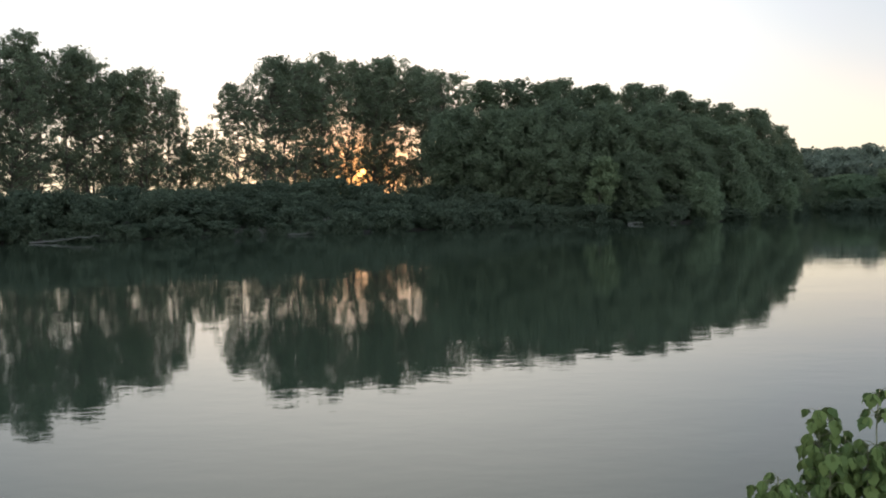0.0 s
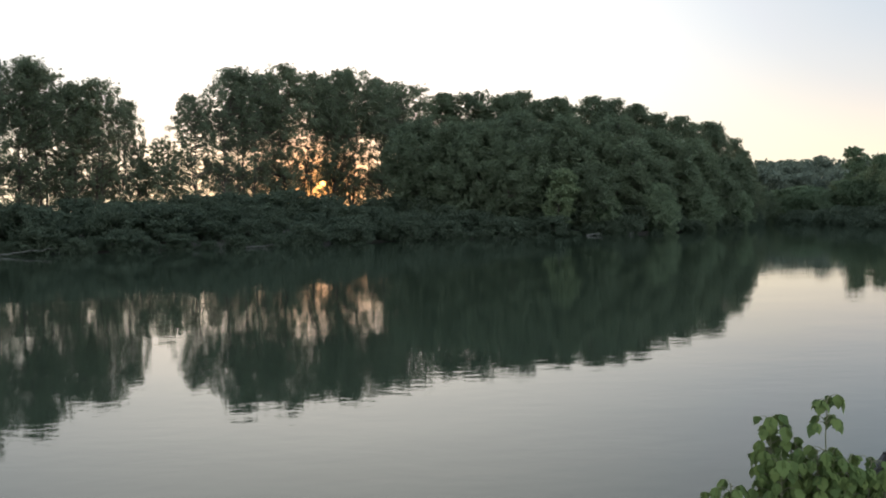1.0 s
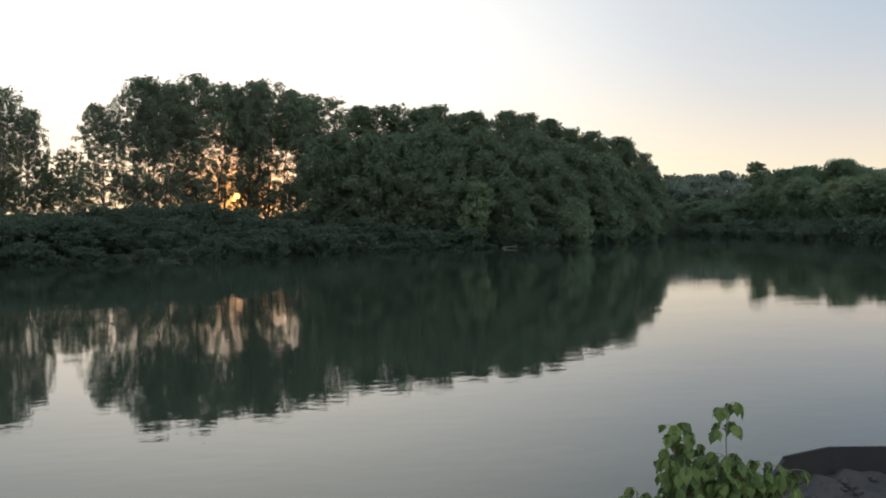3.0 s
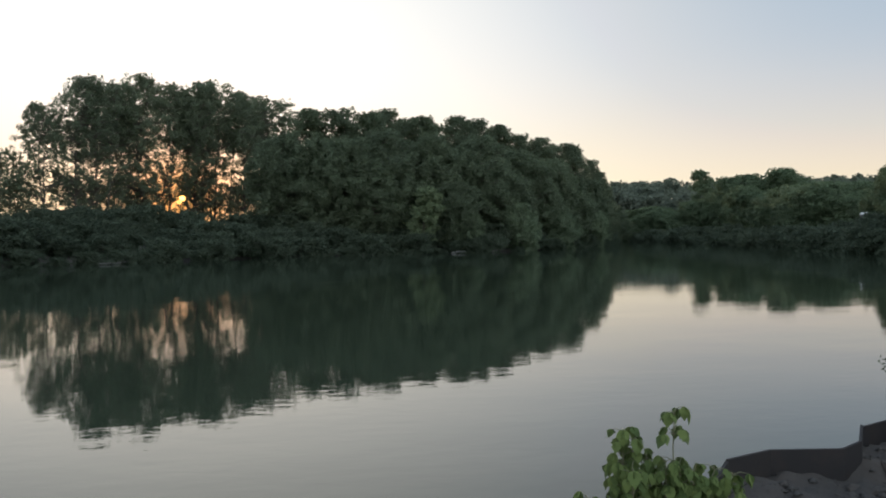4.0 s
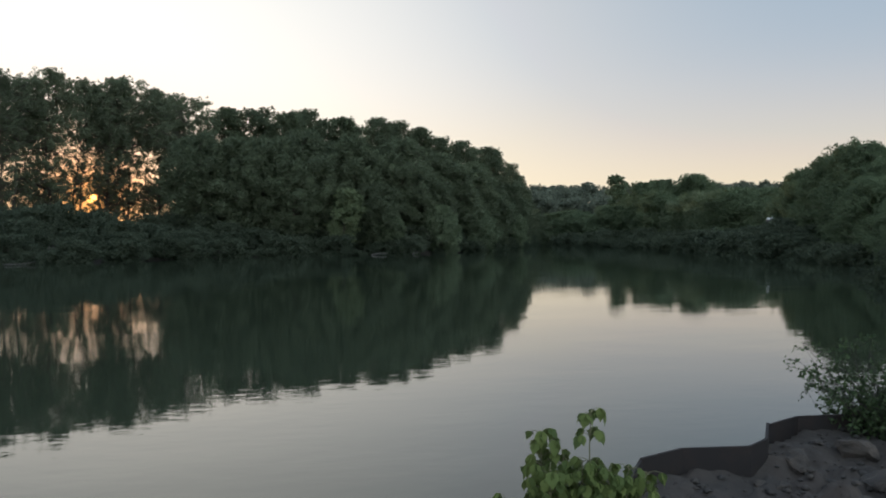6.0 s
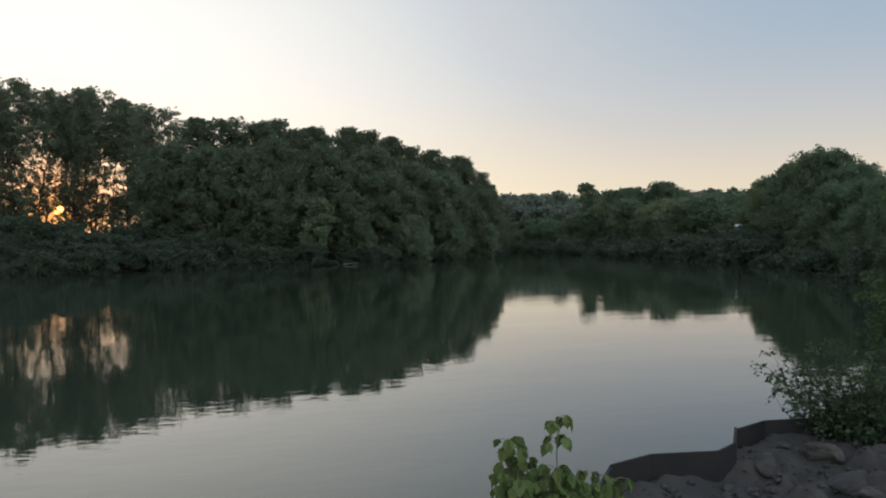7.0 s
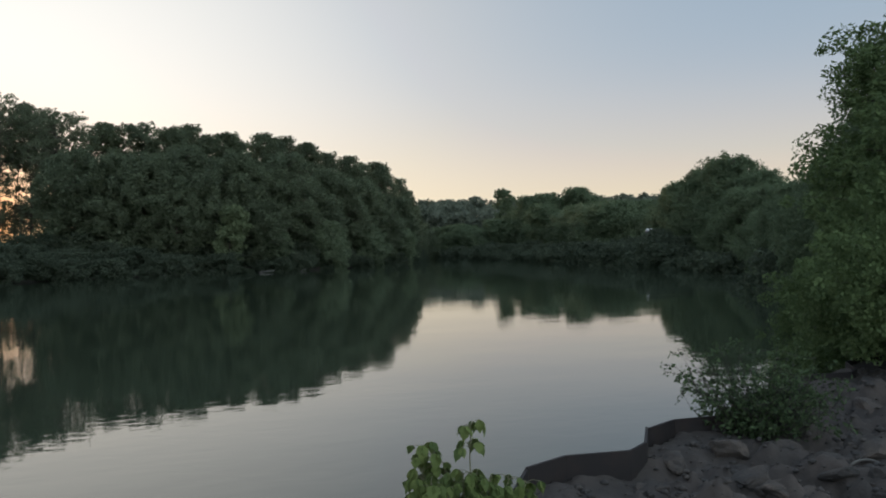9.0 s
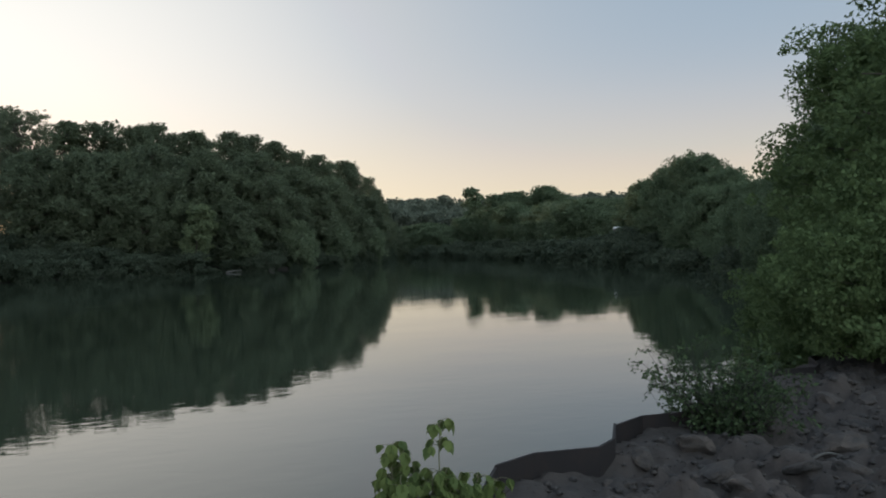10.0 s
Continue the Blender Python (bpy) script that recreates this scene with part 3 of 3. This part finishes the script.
def shed():
    """A small boarded shed half hidden in the right bank's trees, with a white roof edge."""
    ob = tagged(new("shed"), "grey boarded shed with a white roof among bank trees", "shed")
    x, y = polar(36.75, 97.6)
    ob.matrix_basis = pose(x, y, gz(x, y), 0, 0, -30) @ Matrix.Diagonal((0.66, 0.66, 1.48, 1))
    bm = bmesh.new()
    bmesh.ops.create_cube(bm, size=1, matrix=Matrix.Translation((0, 0, 1.1)) @ Matrix.Diagonal((1.1, 1.1, 2.2, 1)))
    bmesh.ops.bevel(bm, geom=bm.edges[:], offset=0.02, segments=1, affect="EDGES")
    part("wall", bm, M_GREY, ob)
    bm = bmesh.new()
    vs = [bm.verts.new(p) for p in ((-0.6, -0.65, 2.2), (0.6, -0.65, 2.2), (0.6, 0.65, 2.2), (-0.6, 0.65, 2.2), (-0.45, 0, 2.36), (0.45, 0, 2.36))]
    for f in ((0, 1, 5, 4), (2, 3, 4, 5), (0, 4, 3), (1, 2, 5), (3, 2, 1, 0)):
        bm.faces.new([vs[i] for i in f])
    part("roof", bm, M_WHITE, ob, "white roof")


shed()
for b, d, h in ((36.35, 96.3, 2.6), (36.9, 96.5, 2.9), (37.4, 96.2, 3.3)):
    x, y = polar(b, d)
    stand(SHRUB[1], x, y, gz(x, y) - 0.1, b * 90, h / 4, h / 4)


shrub_row(RIGHT_EDGE, 12, 178, 3.7, -0.2, 0.9, 2.9)
shrub_row(RIGHT_EDGE, 30, 178, 6.0, -3.0, 2.5, 4.0)

# rounded pale willows at the water's edge on both banks
M_WILLOW = leaf_material("willow_leaves", (0.115, 0.152, 0.098), (0.19, 0.24, 0.145))
wr = np.random.default_rng(52)
WILLOW = [tree_thing("willow_bush", tree_meshes(wr, M_WILLOW, 6, 3.0, 0.03, 120, 110, 0.24, 0.6, 0.07, 3, 0.0, flat=1.1, leaf_width=0.26), "rounded pale green willow at the water's edge", "willow", "willows by the water") for i in range(2)]
for k, (b, d, h, r) in enumerate([(16.4, 104, 5.6, 2.4), (18.8, 113, 5.2, 2.6), (20.6, 127, 5.0, 2.6), (12.9, 99, 4.4, 1.9), (33.7, 130, 8.0, 4.2), (34.8, 122, 7.0, 3.4), (31.6, 142, 7.2, 3.4)]):
    x, y = polar(b, d)
    stand(WILLOW[k % 2], x, y, gz(x, y) - 0.1, k * 67, r / 3.0, hgt(x, y, h) / 6.1)

# ---- driftwood on the far edge ----
def driftwood(x, y, turn, length, rad, mat, label):
    r = np.random.default_rng(int(abs(x * 10)) + 3)
    main = wobble_line(r, (-length / 2, 0, 0.06), (length / 2, 0, 0.16), 14, 0.012 * length)
    paths = [(main, np.linspace(rad, rad * 0.35, 14))]
    for k in range(7):
        i = int(r.integers(2, 13))
        tip = main[i] + np.array([r.uniform(-0.2, 0.9), r.uniform(-0.5, 0.5), r.uniform(0.0, 0.15)]) * length * 0.13
        paths.append((wobble_line(r, main[i], tip, 4, 0.03), np.linspace(rad * 0.4, rad * 0.12, 4)))
    V, F = tubes(paths, 7)
    ob = tagged(new("driftwood_log", mesh_from("driftwood_log", V, F, mat, True)), label, "driftwood", "driftwood along the far edge")
    ob.matrix_basis = pose(x, y, 0.02, 0, 0, turn)
    return ob


driftwood(-27.9, 65.0, 24, 4.9, 0.055, M_DRIFT, "long bleached driftwood log lying in the shallows")
driftwood(-12.0, 74.0, 38, 2.6, 0.05, M_DRIFT, "branched grey driftwood at the water's edge")
driftwood(10.4, 90.3, 18, 2.2, 0.08, M_DRIFT, "grey driftwood log along the far edge")
driftwood(20.2, 93.0, 24, 2.0, 0.09, M_DRIFT, "pale driftwood lying on the far edge")
driftwood(24.6, 94.4, 50, 1.4, 0.13, M_DRIFT, "short pale driftwood stump on the far edge")


# ---- near bank: piling, rubble, bush, sapling, near tree ----
def piling():
    """Steel sheet piling: one folded panel after another, its top standing a little above the earth."""
    ob = tagged(new("sheet_piling"), "rusty dark steel sheet piling holding the rubble bank", "retaining wall")
    (ax, ay), (sx, sy) = PILE_START, PILE_STEP
    plan = [(-0.02, -0.03), (0.41, 0.17), (0.90, 0.07), (1.13, 0.20), (1.49, 0.67)]
    for k in range(-1, 5):
        pts = [Vector((ax + k * sx + u, ay + k * sy + v, 0)) for u, v in (plan if k >= 0 else plan[2:])]
        r = random.Random(k + 40)
        top = 0.70 + r.uniform(-0.012, 0.012)
        bm = bmesh.new()
        rows = []
        for i, p in enumerate(pts):
            d = (pts[min(i + 1, len(pts) - 1)] - pts[max(i - 1, 0)]).normalized()
            n = Vector((-d.y, d.x, 0)) * 0.011
            jag = r.uniform(-0.006, 0.006)
            rows.append([bm.verts.new(q) for q in (p - n + Vector((0, 0, -1.2)), p - n + Vector((0, 0, top + jag)), p + n + Vector((0, 0, top + jag)), p + n + Vector((0, 0, -1.2)))])
        for a, b in zip(rows, rows[1:]):
            for i in range(4):
                bm.faces.new((a[i], a[(i + 1) % 4], b[(i + 1) % 4], b[i]))
        bm.faces.new(rows[0][::-1])
        bm.faces.new(rows[-1])
        bmesh.ops.recalc_face_normals(bm, faces=bm.faces[:])
        part("panel", bm, M_STEEL, ob)


piling()


def rock_mesh(seed):
    r = np.random.default_rng(seed)
    bm = bmesh.new()
    bmesh.ops.create_icosphere(bm, subdivisions=3, radius=0.5)
    cuts = unit(r, 9)
    lim = r.uniform(0.24, 0.42, 9)
    for v in bm.verts:
        c = np.array(v.co)
        for n, l in zip(cuts, lim):
            over = c @ n - l
            if over > 0:
                c = c - n * over * 0.8
        v.co = Vector(c) + Vector(c) * (0.22 * noise.noise(Vector(c) * 3 + Vector((seed, 0, 0))) + 0.10 * noise.noise(Vector(c) * 9 + Vector((seed, 0, 0))))
    me = bpy.data.meshes.new("rock")
    bm.to_mesh(me)
    bm.free()
    me.materials.append(M_ROCK)
    return me


ROCKS = [rock_mesh(s) for s in range(8)]
rr = np.random.default_rng(77)
count = 0
while count < 290:
    x, y = rr.uniform(2.6, 11.5), rr.uniform(2.2, 8.5)
    edge = 5.27 + (x - 2.95) * 0.449
    if y > edge - 0.45 or y < edge - 4.6:
        continue
    s = 0.07 + 0.25 * rr.uniform() ** 2.2
    ob = new("rock", ROCKS[count % 8])
    ob.matrix_basis = pose(x, y, gz(x, y) - s * 0.12, rr.uniform(-22, 22), rr.uniform(-22, 22), rr.uniform(0, 360)) @ Matrix.Diagonal((s * 1.35, s * 1.05, s * rr.uniform(0.5, 0.85), 1))
    tagged(ob, "rough grey brown rubble stone half sunk in earth", "rock", "rubble on the bank")
    count += 1


def grit():
    """Small broken stone and crumbs of earth between the larger rubble, too many to count."""
    r = np.random.default_rng(91)
    n = 5200
    x = r.uniform(2.4, 11.0, n)
    y = 5.2 + (x - 2.95) * 0.449 - r.uniform(0.12, 4.4, n)
    z = ground_height(x, y)
    s = 0.010 + 0.035 * r.uniform(0, 1, n) ** 3
    octa = np.array([(1, 0, 0), (0, 1, 0), (-1, 0, 0), (0, -1, 0), (0, 0, 0.8), (0, 0, -0.8)], float)
    V = octa[None] * r.uniform(0.6, 1.4, (n, 6, 1)) * s[:, None, None] * np.array([1.2, 1.0, 0.8])
    a = r.uniform(0, 6.28, n)
    c, q = np.cos(a)[:, None], np.sin(a)[:, None]
    V = np.stack([V[..., 0] * c - V[..., 1] * q, V[..., 0] * q + V[..., 1] * c, V[..., 2]], -1)
    V += np.stack([x, y, z + s * 0.2], -1)[:, None]
    tri = np.array([(0, 1, 4), (1, 2, 4), (2, 3, 4), (3, 0, 4), (1, 0, 5), (2, 1, 5), (3, 2, 5), (0, 3, 5)])
    F = (tri[None] + 6 * np.arange(n)[:, None, None]).reshape(-1, 3)
    tagged(new("gravel", mesh_from("gravel", V.reshape(-1, 3), F, M_ROCK)), "loose broken stone scattered over the rubble bank", "gravel", kind="stuff")


grit()


def stick():
    V, F = tubes([(np.array([(0.32 * t - 0.16, 0.10 * math.sin(3.0 * t), 0.02 + 0.05 * math.sin(math.pi * t)) for t in np.linspace(0, 1, 9)]), np.linspace(0.012, 0.007, 9))], 7)
    ob = tagged(new("stick", mesh_from("stick", V, F, M_DRIFT, True)), "pale curved stick lying on the rubble", "stick")
    ob.matrix_basis = pose(5.36, 4.58, gz(5.36, 4.58) + 0.03, 0, 0, -42)


stick()


def branch():
    """A dark bent branch caught at the end of the piling."""
    r = np.random.default_rng(14)
    main = np.array([(0.62 * t - 0.31, 0.04 * math.sin(5 * t), 0.03 + 0.09 * math.sin(2.6 * t)) for t in np.linspace(0, 1, 10)])
    paths = [(main, np.linspace(0.03, 0.012, 10))]
    for i in (3, 5, 7):
        tip = main[i] + np.array([r.uniform(0.05, 0.15), r.uniform(-0.1, 0.1), r.uniform(-0.02, 0.08)])
        paths.append((wobble_line(r, main[i], tip, 4, 0.006), np.linspace(0.009, 0.004, 4)))
    V, F = tubes(paths, 7)
    ob = tagged(new("branch", mesh_from("branch", V, F, M_DARKWOOD, True)), "dark bent branch caught beside the piling", "branch")
    ob.matrix_basis = pose(2.36, 4.66, gz(2.38, 4.5) + 0.04, 0, 0, -22)


branch()


def lean_bush():
    """A bush rooted behind the piling that leans over the water."""
    r = np.random.default_rng(31)
    ob = tagged(new("bush"), "leafy green bush leaning over the steel piling", "bush")
    paths, pts = [], []
    for k in range(84):
        tip = np.array([r.uniform(-0.72, 0.80) if k < 56 else r.uniform(0.0, 0.62), r.uniform(-0.35, 0.5), 0])
        tip[2] = 0.72 * math.sqrt(max(0.05, 1 - (tip[0] / 0.95) ** 2)) * r.uniform(0.45, 1.0) + (0.1 if tip[0] < -0.3 else 0)
        line = wobble_line(r, (r.normal() * 0.06, r.normal() * 0.06, 0), tip, 8, 0.03)
        paths.append((line, np.linspace(0.006, 0.0015, 8)))
        for q in range(7):
            f = r.uniform(0.25, 1.0) if q else 1.0
            c = line[int(f * 7)]
            side = c + r.normal(size=3) * np.array([0.13, 0.13, 0.09])
            paths.append((np.stack([c, (c + side) / 2 + r.normal(size=3) * 0.01, side]), np.array([0.003, 0.002, 0.001])))
            for s in np.linspace(0.2, 1.05, 13):
                pts.append(c + (side - c) * s + r.normal(size=3) * 0.02)
    V, F = tubes(paths, 5)
    mesh_part("branchwork", mesh_from("branchwork", V, F, M_DARKWOOD, True), ob)
    pts = np.array(pts)
    pts = pts[pts[:, 2] > 0.01]
    V, F = leaf_blades(r, pts, 0.044, 0.15, 0.22)
    mesh_part("foliage", mesh_from("foliage", V, F, M_BUSH), ob)
    ob.matrix_basis = pose(5.48, 5.87, gz(5.48, 5.76), 0, 0, -40) @ Matrix.Diagonal((0.90, 1.0, 1.08, 1))


lean_bush()
near_tree = tree_thing("near_tree", tree_meshes(np.random.default_rng(8), M_NEAR, 8.0, 3.55, 0.06, 210, 215, 0.105, 0.52, 0.13, 2, 0.45, sides=8, leaf_width=0.2), "green broadleaf tree on the near bank with drooping leafy boughs", "tree")
x, y = polar(62.9, 15.0)
stand(near_tree, x, y, gz(x, y), 30, 1.0, 1.0)
side_tree = tree_thing("side_tree", tree_meshes(np.random.default_rng(18), M_NEAR, 6.0, 2.4, 0.08, 150, 300, 0.11, 0.55, 0.09, 2, 0.0, sides=8, leaf_width=0.22), "bushy green tree behind the rubble bank", "tree")
x, y = polar(52.6, 20.0)
stand(side_tree, x, y, gz(x, y), 75, 0.95, 0.92)


WEED = [tree_thing("weed_bush", tree_meshes(np.random.default_rng(60 + i), M_NEAR, 2.0, 1.5, 0.03, 80, 250, 0.052, 0.30, 0.02, 5, 0.0, sides=5), "rank green bush at the back of the rubble bank", "bush", "bushes behind the rubble") for i in range(2)]
for k, (b, d, h, r) in enumerate([(47.6, 14.5, 1.0, 0.6), (49.6, 13.6, 1.5, 0.8), (51.6, 12.8, 1.7, 0.8), (53.6, 12.0, 1.9, 0.9), (50.4, 16.5, 2.3, 1.0), (48.4, 19, 2.2, 1.0), (53.0, 15.5, 2.8, 1.2), (56, 13.5, 2.8, 1.2), (57.5, 11.5, 2.0, 0.9)]):
    x, y = polar(b, d)
    stand(WEED[k % 2], x, y, gz(x, y) - 0.03, k * 77, r, h / 2)


def leaf_mesh(seed):
    """A lobed, toothed leaf about 1 long, folded along its rib and drooping at the tip."""
    r = np.random.default_rng(seed)
    outline = [(0.0, 0.0), (0.06, 0.16), (0.20, 0.34), (0.34, 0.36), (0.45, 0.42), (0.55, 0.30), (0.70, 0.27), (0.84, 0.12), (1.0, 0.0)]
    bm = bmesh.new()

    def lift(u, v):
        return -0.55 * u * u + 0.10 * abs(v) - 0.55 * v * v + 0.03 * math.sin(9 * u + seed)
    rib = [bm.verts.new((u, 0, lift(u, 0))) for u, v in outline]
    for sgn in (1, -1):
        side = [bm.verts.new((u, sgn * v * r.uniform(0.9, 1.1), lift(u, v))) for u, v in outline[1:-1]]
        for i in range(len(side) - 1):
            q = (rib[i + 1], rib[i + 2], side[i + 1], side[i])
            bm.faces.new(q if sgn < 0 else q[::-1])
        q = (rib[0], rib[1], side[0])
        bm.faces.new(q if sgn < 0 else q[::-1])
        q = (rib[-2], rib[-1], side[-1])
        bm.faces.new(q if sgn < 0 else q[::-1])
    me = bpy.data.meshes.new("leaf")
    bm.to_mesh(me)
    bm.free()
    me.materials.append(M_SAPLING)
    me.polygons.foreach_set("use_smooth", np.ones(len(me.polygons), dtype=bool))
    return me


LEAVES = [leaf_mesh(s) for s in range(4)]


def sapling(name, label, x, y, shoots, seed):
    """A bush of upright shoots whose leaves each carry three hanging leaflets. shoots: tip's offset, its height, and tiers (metres below the tip, leaves)."""
    r = np.random.default_rng(seed)
    ob = tagged(new(name), label, "sapling")
    z0 = gz(x, y)
    ob.matrix_basis = pose(x, y, z0, 0, 0, -25.6)
    for dx, dy, top, tiers in shoots:
        tip = np.array([dx, dy, top - z0])
        line = wobble_line(r, np.array([dx * 0.3, dy * 0.3, -0.03]), tip, 12, 0.006)
        V, F = tubes([(line, np.linspace(0.0055, 0.002, 12))], 6)
        stem = mesh_part("stem", mesh_from("stem", V, F, M_STEM, True), ob)
        tall = tip[2] + 0.03
        if isinstance(tiers, int):
            tiers = [(0.005 + 0.018 * k, 2) for k in range(tiers)]
        turn = r.uniform(0, 6.28)
        for below, n in tiers:
            turn += 1.4
            for j in range(n):
                at = max(0.05, 1 - (below + 0.004 * j) / tall) * 11
                i = min(10, int(at))
                p = line[i] * (1 - (at - i)) + line[i + 1] * (at - i)
                ang = turn + j * 6.283 / n + r.uniform(-0.35, 0.35)
                out, size = r.uniform(0.022, 0.052), r.uniform(0.033, 0.049)
                way = np.array([math.cos(ang), math.sin(ang), 0.0])
                q = p + way * out + np.array([0, 0, r.uniform(0.004, 0.022)])
                V, F = tubes([(np.array([p, (p + q) / 2 + np.array([0, 0, 0.007]), q]), np.array([0.0014, 0.0011, 0.0009]))], 4)
                mesh_part("leaf_stalk", mesh_from("leaf_stalk", V, F, M_STEM, True), stem)
                for side, droop in ((0, r.uniform(25, 60)), (-1, r.uniform(20, 65)), (1, r.uniform(20, 65))):
                    lf = new("leaf", LEAVES[int(r.integers(4))])
                    lf.parent = stem
                    k = size * (1.0 if side == 0 else 0.86) * r.uniform(0.85, 1.15)
                    lf.matrix_basis = Matrix.Translation(Vector(q)) @ pose(0, 0, 0, r.uniform(-20, 20), droop, math.degrees(ang) + side * 68 + r.uniform(-15, 15)) @ Matrix.Diagonal((k, k * 1.1, k, 1))
    return ob


sapling("sapling", "bright green young maple sapling with leaves of three hanging leaflets", 1.20, 2.52, [
    (0.029, 0.0, 1.640, ((0.0, 4), (0.060, 4), (0.15, 3), (0.18, 3), (0.22, 3), (0.26, 3), (0.30, 3))),
    (-0.078, 0.02, 1.572, tuple((0.038 * k, 3) for k in range(9))), (-0.135, 0.04, 1.546, tuple((0.036 * k, 3) for k in range(9))),
    (0.005, -0.02, 1.515, 13), (-0.04, 0.03, 1.505, 13), (0.066, 0.02, 1.500, 13), (-0.105, 0.0, 1.480, 12), (0.095, -0.03, 1.487, 11),
    (-0.03, -0.05, 1.465, 10), (0.04, 0.05, 1.465, 10), (0.165, 0.0, 1.490, 9), (0.212, 0.03, 1.475, 8)], 3)
sapling("seedling", "low green seedling with lobed leaves by the water", 0.93, 2.44, [(0.0, 0.0, 1.41, 4), (0.06, 0.03, 1.39, 4), (-0.05, 0.02, 1.385, 3)], 9)
